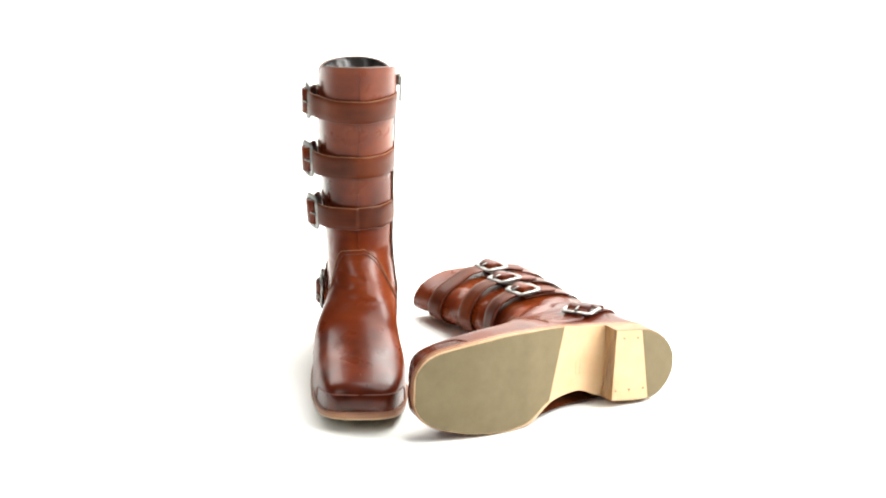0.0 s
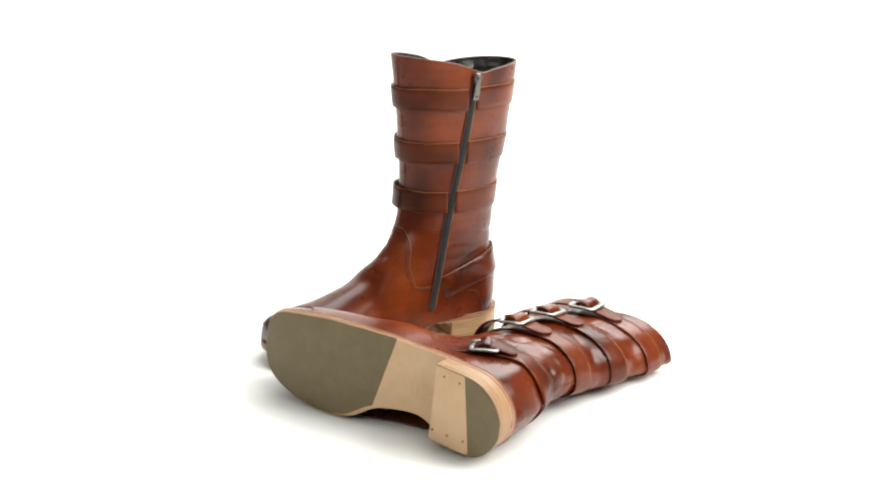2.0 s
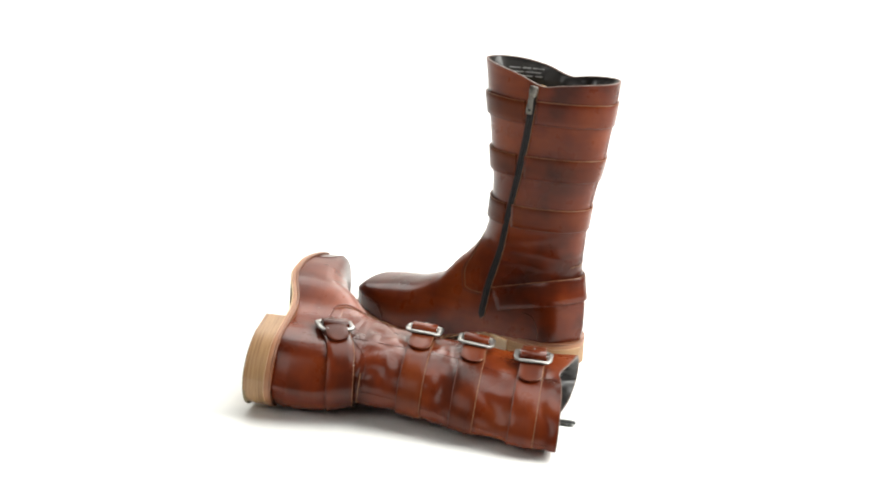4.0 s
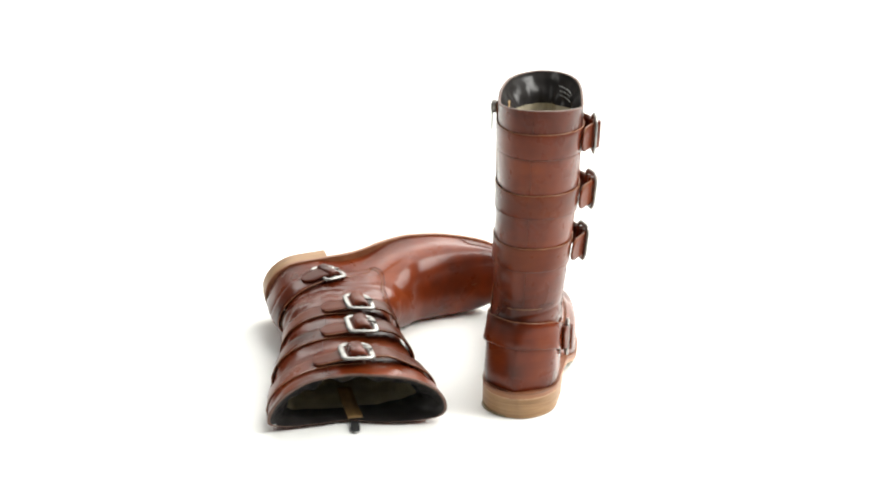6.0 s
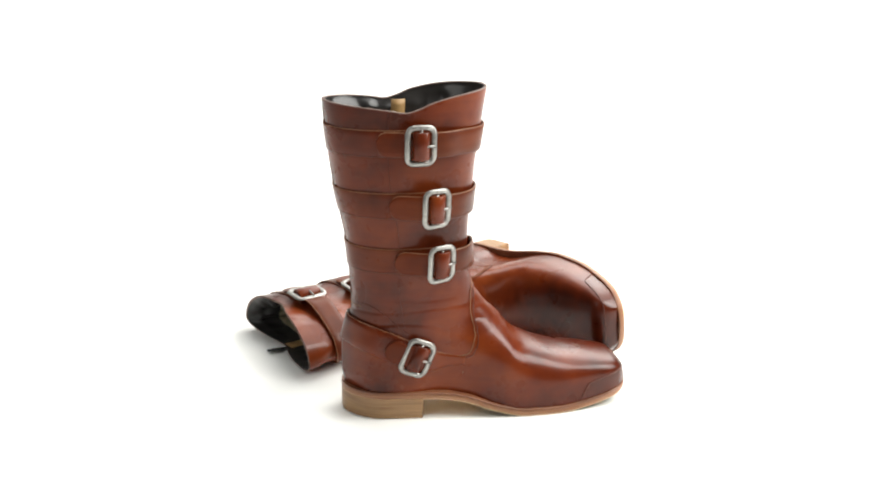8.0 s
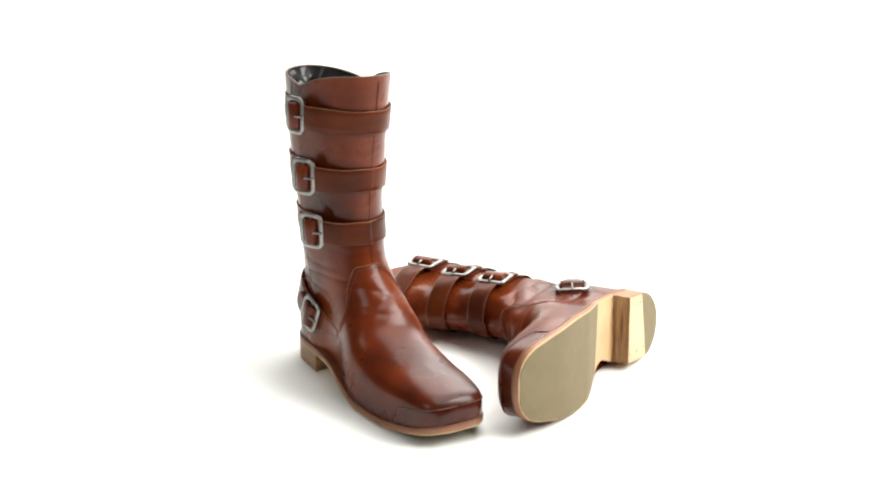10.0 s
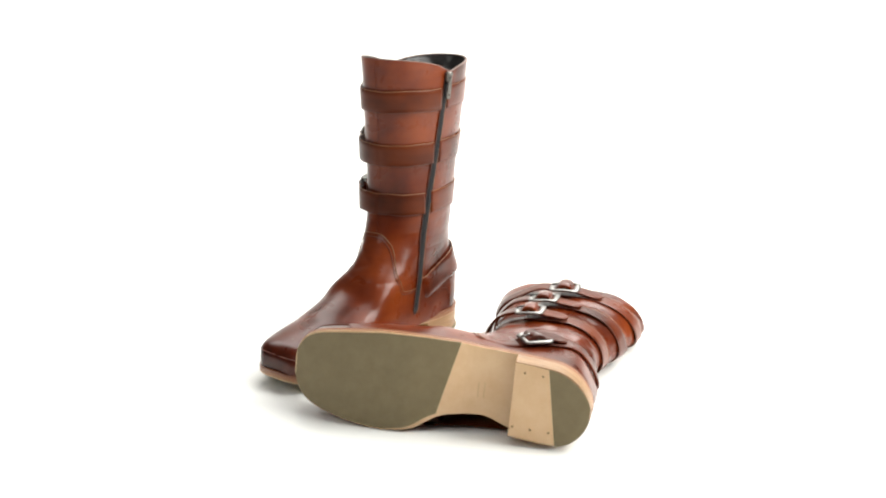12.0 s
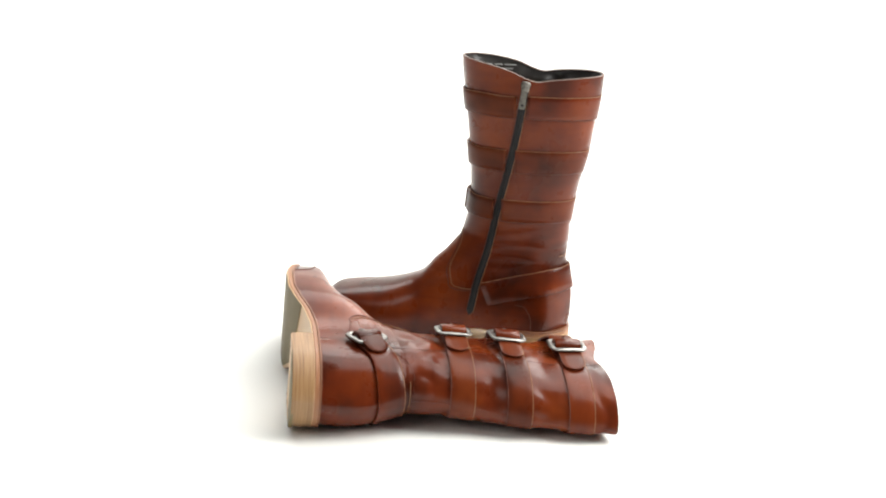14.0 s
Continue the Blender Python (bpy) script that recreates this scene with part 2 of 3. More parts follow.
class Maker:
    """Puts the parts of one boot into its own space: mirrored for the left boot, and settled on the floor where it lies."""

    def __init__(self, root, mirror, settle):
        self.root, self.mirror, self.settle = root, mirror, settle

    def place(self, pts):
        p = np.array(pts, float)
        if self.mirror:
            p[..., 0] *= -1
        return self.settle(p) if self.settle else p

    def link(self, name, pts, faces, mat, parent=None, label="", shade=True):
        p = self.place(pts).reshape(-1, 3)
        me = bpy.data.meshes.new(name)
        me.from_pydata(p.tolist(), [], [f[::-1] for f in faces] if self.mirror else faces)
        bm = bmesh.new()
        bm.from_mesh(me)
        bmesh.ops.remove_doubles(bm, verts=bm.verts, dist=1e-6)
        bm.to_mesh(me)
        bm.free()
        smooth(me, shade)
        ob = new(name, me)
        me.materials.append(mat)
        ob.parent = parent or self.root
        return tagged(ob, label)

    def grid(self, name, pts, mat, parent=None, label="", closed=False, shade=True, caps=False):
        nv, nu = pts.shape[:2]
        faces = []
        for j in range(nv - 1):
            for i in range(nu if closed else nu - 1):
                k = (i + 1) % nu
                faces.append((j * nu + i, j * nu + k, (j + 1) * nu + k, (j + 1) * nu + i))
        if caps:
            faces.append(tuple(range(nu))[::-1])
            faces.append(tuple((nv - 1) * nu + i for i in range(nu)))
        return self.link(name, pts, faces, mat, parent, label, shade)

    def tube(self, name, path, normals, r, mat, parent=None, label="", flat=1.0, closed=False, n=8):
        path, normals = np.asarray(path), np.asarray(normals)
        if closed:
            tang = np.roll(path, -1, 0) - np.roll(path, 1, 0)
        else:
            tang = np.gradient(path, axis=0)
        tang /= np.maximum(np.linalg.norm(tang, axis=1, keepdims=True), 1e-9)
        side = np.cross(tang, normals)
        side /= np.maximum(np.linalg.norm(side, axis=1, keepdims=True), 1e-9)
        up = np.cross(side, tang)
        ang = np.linspace(0, 2 * math.pi, n, endpoint=False)
        ring = (path[:, None] + r * np.cos(ang)[None, :, None] * side[:, None] + r * flat * np.sin(ang)[None, :, None] * up[:, None])
        if closed:
            ring = np.concatenate([ring, ring[:1]])
        return self.grid(name, ring, mat, parent, label, closed=True, caps=not closed)

    def seam(self, name, stops, r=0.0009, mat=None, n=40, off=0.0002, parent=None):
        """A line on the upper through (angle, height) stops."""
        s = np.linspace(0, 1, len(stops))
        t = np.linspace(0, 1, n)
        a = flow(t, s, [p[0] for p in stops])
        h = flow(t, s, [p[1] for p in stops])
        nor = normal(a, h)
        return self.tube(name, surface(a, h) + nor * off, nor, r, mat or SEAM, parent, n=6)

    def band(self, name, a, h, width, thick, off, mat, parent=None, label="", round_start=False, round_end=False, edge=False):
        """A flat leather strap along angles a at heights h, off metres over the upper."""
        a, h, off = np.asarray(a, float), np.asarray(h, float), np.broadcast_to(off, np.shape(a)).astype(float)
        k = len(a)
        p = surface(a, h)
        run = np.concatenate([[0], np.cumsum(np.linalg.norm(np.diff(p, axis=0), axis=1))])
        half = np.broadcast_to(np.asarray(width, float) / 2, (k,)).copy()
        width = float(np.max(width))
        for on, dist in ((round_start, run), (round_end, run[-1] - run)):
            if on:
                d = np.clip(dist / (width * 0.45), 0, 1)
                half = half * np.sqrt(np.maximum(1 - (1 - d) ** 2.2, 0.004))
        prof = [(-1, 0.0), (-1, 0.75), (-0.93, 1.0), (-0.5, 1.04), (0, 1.05), (0.5, 1.04), (0.93, 1.0), (1, 0.75), (1, 0.0), (0.5, 0), (-0.5, 0)]
        rows = []
        tang = np.gradient(p, axis=0)
        tang /= np.linalg.norm(tang, axis=1, keepdims=True)
        nor0 = normal(a, h)
        across = np.cross(nor0, tang)
        spots = {}
        for v in sorted({q[0] for q in prof}):
            goal = p + (v * half)[:, None] * across
            aa, hh = a.copy(), h.copy()
            for _ in range(4):
                # slide along the surface towards the goal
                e = 1e-3
                sa = (surface(aa + e, hh) - surface(aa - e, hh)) / (2 * e)
                sh = (surface(aa, hh + e) - surface(aa, np.maximum(hh - e, 0))) / (hh + e - np.maximum(hh - e, 0))[:, None]
                d = goal - surface(aa, hh)
                m11, m12, m22 = (sa * sa).sum(1) + 1e-9, (sa * sh).sum(1), (sh * sh).sum(1) + 1e-9
                b1, b2 = (sa * d).sum(1), (sh * d).sum(1)
                det = m11 * m22 - m12 * m12
                aa = aa + np.clip((b1 * m22 - b2 * m12) / det, -0.15, 0.15)
                hh = np.maximum(hh + np.clip((m11 * b2 - m12 * b1) / det, -0.01, 0.01), 0.001)
            spots[v] = (surface(aa, hh), normal(aa, hh))
        for v, w in prof:
            q, nq = spots[v]
            rows.append(q + nq * (off + w * thick)[:, None])
        pts = np.stack(rows, 1)
        ob = self.grid(name, pts, mat, parent, label, closed=True, caps=True)
        if edge:
            cut = slice(3 if round_start else 0, None)
            for col, thread in ((1, SEAM), (7, PIPING))[edge == "top":]:
                self.tube("raw_edge", pts[cut, col], nor0[cut], 0.0005, thread, ob, n=5)
        return ob


STRAPS = [(0.2935, 0.0548), (0.2312, 0.0698), (0.1730, 0.0771)]     # height and buckle's place of each shaft strap


def buckle(mk, a, h, off, along, tilt=0.0, w=0.0265, tall=0.0345):
    """A brushed rectangular buckle over the strap, with its prong and the strap's loop."""
    p, n = surface(a, h), normal(a, h)
    t = surface(a + along[0] * 0.01, h + along[1] * 0.01) - surface(a - along[0] * 0.01, h - along[1] * 0.01)
    t -= n * (t @ n)
    t /= np.linalg.norm(t)
    # its rear end stands off the strap
    n, t = n * math.cos(tilt) - t * math.sin(tilt), t * math.cos(tilt) + n * math.sin(tilt)
    n, t = n / np.linalg.norm(n), t / np.linalg.norm(t)
    up = np.cross(n, t)
    c = p + n * off
    path, nor = [], []
    rc = 0.0065
    for cx, cy, a0 in ((1, 1, 0), (-1, 1, 90), (-1, -1, 180), (1, -1, 270)):
        for d in np.linspace(0, 90, 7):
            g = radians(a0 + d)
            x = cx * (w / 2 - rc) + rc * math.cos(g)
            y = cy * (tall / 2 - rc) + rc * math.sin(g)
            path.append(c + t * x + up * y + n * (0.0018 * math.cos(2.6 * y / tall * 2) - 0.0022 * (2 * x / w) ** 2))
            nor.append(n)
    frame_ob = mk.tube("buckle", path, nor, 0.0030, STEEL, label="brushed nickel rectangular buckle", flat=0.6, closed=True, n=10)
    q = [c + t * s - n * 0.0005 for s in (-0.0002, 0.006, w / 2 + 0.0015)]
    q[1] = q[1] + n * 0.0030
    q[2] = q[2] + n * 0.0008
    mk.tube("prong", q, [n] * 3, 0.0011, STEEL, frame_ob, n=8)
    mk.tube("centre_bar", [c - up * tall * 0.46 - n * 0.002, c + up * tall * 0.46 - n * 0.002], [n, n], 0.0014, STEEL, frame_ob, n=8)
    # the loop of leather round the bar
    rows = []
    for s in np.linspace(-1, 1, 11):
        hump = 0.0046 * math.sqrt(max(1 - s * s, 0)) - 0.001
        base = c + t * (s * 0.0078) + n * hump
        rows.append([base - up * 0.0136, base - up * 0.0130 + n * 0.0006, base + up * 0.0130 + n * 0.0006, base + up * 0.0136, base + up * 0.0130 - n * 0.0055, base - up * 0.0130 - n * 0.0055])
    mk.grid("loop", np.array(rows), UPPER, frame_ob, closed=True, caps=True)
    return frame_ob


def upper(mk):
    hs = np.concatenate([np.linspace(0, 0.03, 14), np.linspace(0.0312, 0.070, 40), np.linspace(0.0715, 0.13, 36), np.linspace(0.134, 0.30, 46), np.linspace(0.304, 0.36, 14)])
    aa = np.linspace(0, 2 * math.pi, 128, endpoint=False)
    A, Hh = np.meshgrid(aa, hs)
    T = top_edge(A)
    k = np.clip((Hh - 0.27) / 0.09, 0, 1)
    Hh = np.where(Hh > 0.27, 0.27 + k * (T - 0.27), Hh)
    P = surface(A, Hh)
    N = normal(A, Hh)
    # soft unevenness of worn leather
    wob = np.array([[noise.noise(Vector((p[0] * 26, p[1] * 26, p[2] * 26 + 7 * mk.mirror))) for p in row] for row in P])
    amt = (0.0011 if mk.mirror else 0.0009) * step(0.02, 0.07, Hh)
    P = P + N * ((wob - 0.2) * amt)[..., None]
    if mk.mirror:
        # the slack shaft of the lying boot sinks in between its straps
        dent = np.array([[noise.noise(Vector((p[0] * 14, p[1] * 17 + 3, p[2] * 24))) for p in row] for row in P])
        between = np.prod([1 - 0.92 * np.exp(-((Hh - h) / 0.016) ** 2) for h, _ in STRAPS], axis=0)
        P = P - N * (np.maximum(dent + 0.05, 0) * 0.0060 * between * step(0.06, 0.13, Hh) * (1 - step(0.31, 0.35, Hh)))[..., None]
        # and is crumpled finely all over
        crumple = np.array([[abs(noise.noise(Vector((p[0] * 30 + 9, p[1] * 34, p[2] * 44)))) for p in row] for row in P])
        P = P - N * ((0.25 - np.minimum(crumple, 0.5)) * 0.0036 * between * step(0.07, 0.14, Hh) * (1 - step(0.31, 0.35, Hh)))[..., None]
    # fine creases where the ankle bends
    fold = np.array([[1 - abs(noise.noise(Vector((p[0] * 13, p[1] * 13 + p[2] * 9, p[2] * 55 + 11 + mk.mirror)))) for p in row] for row in P])
    P = P - N * (np.maximum(fold, 0) ** 9 * 0.0009 * step(0.07, 0.10, Hh) * (1 - step(0.15, 0.19, Hh)))[..., None]
    Y = P[..., 1]
    # which panel each face belongs to
    nu = len(aa)
    groups = {"shaft": [], "vamp": [], "toe_cap": [], "heel_counter": []}
    for j in range(len(hs) - 1):
        for i in range(nu):
            f = (j * nu + i, j * nu + (i + 1) % nu, (j + 1) * nu + (i + 1) % nu, (j + 1) * nu + i)
            y, h = Y[j, i], Hh[j, i]
            lim = 0.1215 if h < 0.135 else 9
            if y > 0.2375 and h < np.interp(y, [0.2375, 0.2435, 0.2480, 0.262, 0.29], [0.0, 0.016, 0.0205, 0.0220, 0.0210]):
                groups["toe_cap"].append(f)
            elif y > lim:
                groups["vamp"].append(f)
            elif h < 0.055 and y < 0.03:
                groups["heel_counter"].append(f)
            else:
                groups["shaft"].append(f)
    labels = {"toe_cap": "burnished toe cap, darkened further by shade put into its colour"}
    for name, faces in groups.items():
        used = sorted({v for f in faces for v in f})
        to = {v: i for i, v in enumerate(used)}
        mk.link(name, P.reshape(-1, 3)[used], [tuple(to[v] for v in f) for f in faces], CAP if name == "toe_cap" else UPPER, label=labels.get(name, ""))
    # rim and lining
    a, top = aa, P[-1]
    n0 = N[-1] * np.array([1, 1, 0])
    n0 /= np.linalg.norm(n0, axis=1, keepdims=True)
    rim = np.stack([top, top - n0 * 0.0004 + [0, 0, 0.0008], top - n0 * 0.0022 + [0, 0, 0.0008], top - n0 * 0.0028])
    mk.grid("rim", rim, RIM, closed=True)
    rows = [top - n0 * 0.0028]
    tops = top_edge(a)
    steps = [0.305 + (tops - 0.305) * f for f in np.linspace(0.93, 0.1, 10)] + list(np.linspace(0.305, 0.035, 50))
    for k, h in enumerate(steps):
        q = surface(a, h)
        n = normal(a, h)
        w = np.array([noise.noise(Vector((p[0] * 62, p[1] * 62, p[2] * 48 + 5))) for p in q])
        rows.append(q - n * ((0.0125 if mk.mirror else 0.0078) * min(0.35 + 0.13 * k, 1) + 0.0078 * min(0.1 + 0.16 * k, 1) * w)[:, None])
    split = 13 if mk.mirror else 10
    mk.grid("lining", np.array(rows)[:split + 1, ::-1], LINING, closed=True, label="black glazed leather lining")
    mk.grid("lower_lining", np.array(rows)[split:, ::-1], INSOLE, closed=True, label="pale khaki lower lining")
    ins = []
    for r in (1.0, 0.5, 0.02):
        q = surface(a, 0.034)
        c = np.array([q[:, 0].mean(), 0.12, 0])
        q[:, 1] = np.minimum(q[:, 1], 0.11)
        q[:, 0] *= 0.8
        c[1] = 0.06
        ins.append(np.stack([c[0] + (q[:, 0] - c[0]) * r, c[1] + (q[:, 1] - c[1]) * r, np.full(len(a), 0.048)], 1))
    mk.grid("insole", np.array(ins), INSOLE, closed=True)


def seams(mk):
    for outer in (True, False):
        # vamp edge: flat over the instep, then down the side and back under the ankle, with a second row of stitches
        if outer:
            edge = [(0.1215, 0.131), (0.1206, 0.1114), (0.1244, 0.0934), (0.1250, 0.0826), (0.1199, 0.0683), (0.1120, 0.0640)]
            side = 0.26
        else:
            edge = [(0.1230, 0.122), (0.1295, 0.104), (0.1315, 0.0921), (0.1280, 0.0777), (0.1180, 0.0725), (0.1040, 0.0722)]
            side = 0.20
        turn = -1 if outer else 1
        mk.seam("vamp_seam", [(math.pi, 0.1345), (math.pi + turn * side, 0.1335)] + [at(y, z, outer) for y, z in edge], 0.0004, n=70)
        inner = [(y - 0.0036, z + 0.0025) for y, z in edge]
        mk.seam("stitch_line", [(math.pi, 0.1385), (math.pi + turn * side, 0.1375)] + [at(y, z, outer) for y, z in inner], 0.00042, EDGE, n=70)
        # heel counter
        if not outer:
            mk.seam("counter_seam", [at(y, z, outer) for y, z in ((0.048, 0.0605), (0.0363, 0.0580), (0.0290, 0.0465), (0.0282, 0.033))], 0.0005, n=30)
        # toe cap edge
        stops = [(angle(y, h, outer), h) for y, h in ((0.2375, 0.0), (0.2400, 0.008), (0.2435, 0.016), (0.2480, 0.0205))]
        far = angle(0.262, 0.0220, outer)
        stops += [(far + (math.pi - far) * k, 0.0220 - 0.0010 * k) for k in (0.0, 0.25, 0.5, 0.75, 1.0)]
        mk.seam("toe_seam", stops, 0.0007, n=60)
    mk.seam("front_seam", [(math.pi, 0.336), (math.pi, 0.24), (math.pi, 0.139)], 0.0004, UPPER)
    mk.seam("back_seam", [(0.0, 0.322), (0.0, 0.22), (0.0, 0.122)], 0.0004, UPPER)
    mk.seam("side_seam", [(angle(y, h), h) for y, h in ((0.026, 0.322), (0.0285, 0.255), (0.0388, 0.196), (0.0440, 0.122), (0.0470, 0.096))], 0.0003, UPPER, n=60, off=0.0)
    # yoke over the heel, running down to the ankle buckle
    mk.seam("yoke_seam", [(-0.5, 0.1185), (0.0, 0.120)] + [at(y, z) for y, z in ((0.0145, 0.1215), (0.0386, 0.1042), (0.056, 0.0892))], 0.00028, UPPER, n=50, off=0.0)
    mk.seam("stitch_line", [(-0.45, 0.1165), (0.0, 0.1178), (0.42, 0.1180)], 0.00042, EDGE)


def zip_line(z):
    return curve(z, [0.03, 0.045, 0.0813, 0.1279, 0.1765, 0.2244, 0.2643, 0.3105, 0.33], [0.1045, 0.1012, 0.0941, 0.0823, 0.0730, 0.0625, 0.0548, 0.0480, 0.0455])


def zip_fastener(mk):
    path_z = np.linspace(0.322, 0.043, 60)
    path_y = zip_line(path_z)
    spots = [at(float(y), float(z), False) for y, z in zip(path_y, path_z)]
    a, path_h = np.array([p[0] for p in spots]), np.array([p[1] for p in spots])
    tape = mk.band("zip", a, path_h, 0.0088, 0.0008, 0.0002, TAPE, label="black zip with dark metal pull", edge=True, round_end=True)
    nor = normal(a, path_h)
    p = surface(a, path_h) + nor * 0.0011
    mk.tube("zip_teeth", p[:-2], nor[:-2], 0.0017, TEETH, tape, flat=0.3, n=8)
    # slider and pull
    i = 1
    n, t = nor[i], p[4] - p[1]
    t /= np.linalg.norm(t)
    s = np.cross(n, t)
    c = p[i] + n * 0.0015

    def slab(name, c, length, w0, w1, thick, parent, mat=DARK_METAL):
        rows = []
        for u in np.linspace(0, 1, 7):
            w = (w0 + (w1 - w0) * u) / 2 * (1 - 0.35 * (2 * abs(u - 0.5)) ** 6)
            q = c + t * (length * u)
            rows.append([q - s * w, q - s * w * 0.8 + n * thick, q + s * w * 0.8 + n * thick, q + s * w, q + s * w * 0.8 - n * thick * 0.3, q - s * w * 0.8 - n * thick * 0.3])
        return mk.grid(name, np.array(rows), mat, parent, closed=True, caps=True)

    slab("slider", c - t * 0.0060, 0.0125, 0.0120, 0.0080, 0.0034, tape)
    if mk.mirror:
        t = -t
        slab("zip_pull", c - t * 0.002 + n * 0.0022, 0.034, 0.0060, 0.0095, 0.0024, tape, TAPE)
    else:
        slab("slider_bridge", c - t * 0.0030 + n * 0.0030, 0.0075, 0.0030, 0.0034, 0.0016, tape)
        # a tapered plate with a round hole near its end
        ang = np.linspace(0, 2 * math.pi, 28, endpoint=False)
        low, high = c + n * 0.0026, c + n * 0.0040
        squarish = [(math.copysign(abs(math.cos(g)) ** 0.45, math.cos(g)), math.copysign(abs(math.sin(g)) ** 0.45, math.sin(g))) for g in ang]
        plate = [(0.0125 + 0.0125 * u, (0.0034 + 0.0008 * u) * v) for u, v in squarish]
        hole = [(0.0205 + 0.0016 * math.cos(g), 0.0016 * math.sin(g)) for g in ang]
        ring = [[base + t * u + s * v for u, v in outline] for base, outline in ((low, plate), (high, plate), (high, hole), (low, hole), (low, plate))]
        mk.grid("zip_pull", np.array(ring), DARK_METAL, tape, closed=True, shade=False)
    # tan facing inside the shaft's mouth
    a2 = np.array([a[0]] * 12)
    hh = np.linspace(0.322, 0.25, 12)
    q, n2 = surface(a2, hh), normal(a2, hh)
    d = np.cross(n2, [0, 0, 1.0])
    d /= np.linalg.norm(d, axis=1, keepdims=True)
    q = q - n2 * (0.0150 if mk.mirror else 0.0105)
    rows = np.stack([q - d * 0.007, q - d * 0.007 - n2 * 0.0014, q + d * 0.007 - n2 * 0.0014, q + d * 0.007], 1)
    mk.grid("zip_facing", rows, TAN, tape, closed=True, caps=True, label="tan leather facing behind the zip")


def straps(mk):
    for h, yb in STRAPS:
        tilt = 0.0 if mk.mirror else -0.06 if h > 0.28 else -0.26
        yb = yb + 0.008 * tilt
        ab = angle(yb, h)
        rise = 0.0055 if mk.mirror else 0.0085 if h > 0.28 else 0.0112
        # flush rear band, from the zip round the heel side to the buckle
        zy = float(zip_line(h))
        az = angle(zy, h, False)
        a = np.linspace(az - 2 * math.pi + 0.075, ab + 0.1, 60)
        mk.band("rear_strap", a, np.full(60, h), 0.0255, 0.0011, 0.0003, UPPER if h > 0.28 else REAR, edge=True)
        # strap that comes round the front, passes the buckle and ends in a rounded tip
        tip = angle(yb - 0.0395, h)
        a = np.linspace(tip, az - 0.085, 90)
        y = surface(a, np.full(90, h))[:, 1]
        on = (a < math.pi)
        lift = 0.0008 + (rise * np.exp(-((y - yb - 0.004 - 0.02 * tilt) / 0.024) ** 2) + 0.0045 * np.exp(-((y - yb - 0.028) / 0.015) ** 2)) * on - 0.0007 * step(az - 0.7, az - 0.1, a)
        wob = np.array([0.0010 * noise.noise(Vector((3.1 * q, 50 * h, 0.5 + mk.mirror))) for q in a])
        cut = int(np.searchsorted(a, ab))
        mk.band("strap", a[cut:], (h + wob)[cut:], 0.0245, 0.0023, lift[cut:], STRAP, label="dark brown leather strap", edge=True)
        tongue = np.linspace(tip, ab, 40)
        mk.band("strap_tip", tongue, np.interp(tongue, a, h + wob), 0.0240, 0.0023, np.interp(tongue, a, lift) + 0.0012, TONGUE, round_start=True, label="redder rounded strap tip", edge=True)
        buckle(mk, ab, h, rise + 0.0060, (1, 0), tilt)
    # ankle strap
    s = np.linspace(0, 1, 110)
    up = 0.008 if mk.mirror else 0.0
    low = [(0.0885, 0.0690), (0.070, 0.0750), (0.035, 0.0845), (0.006, 0.0905)]
    stops = [at(y, z + up, False) for y, z in low]
    stops = [(a - 2 * math.pi, h) for a, h in stops] + [(0.0, lift_of(-0.008, 0.0915 + up))]
    stops += [at(y, z + up) for y, z in ((0.006, 0.0890), (0.030, 0.0815), (0.0590, 0.0692), (0.082, 0.0612), (0.1120, 0.0610))]
    stops_a, stops_h = [p[0] for p in stops], [p[1] for p in stops]
    u = np.linspace(0, 1, len(stops_a))
    a, h = curve(s, u, stops_a), curve(s, u, stops_h)
    mk.band("ankle_strap", a, h, 0.028 - 0.018 * step(0.80, 1.0, s), 0.0024, 0.0007 - 0.0028 * step(0.78, 0.95, s) - 0.0040 * (1 - step(0.0, 0.07, s)), UPPER, label="brown leather ankle strap", edge="top")
    (a0, h0), (ab, hb), (a1, h1) = at(0.029, 0.0812 + up), at(0.0595, 0.0692 + up), at(0.0765, 0.0620 + up)
    a = np.linspace(a0, a1, 40)
    h = curve(a, [a0, ab, a1], [h0, hb, h1])
    mk.band("strap", a, h, 0.0235, 0.0024, 0.0030 + 0.003 * np.exp(-((a - ab) / 0.25) ** 2) - 0.0062 * step(ab + 0.35 * (a1 - ab), a1, a), TONGUE, round_start=True)
    buckle(mk, ab, hb, 0.0068 if mk.mirror else 0.0082, (a1 - ab, h1 - hb))


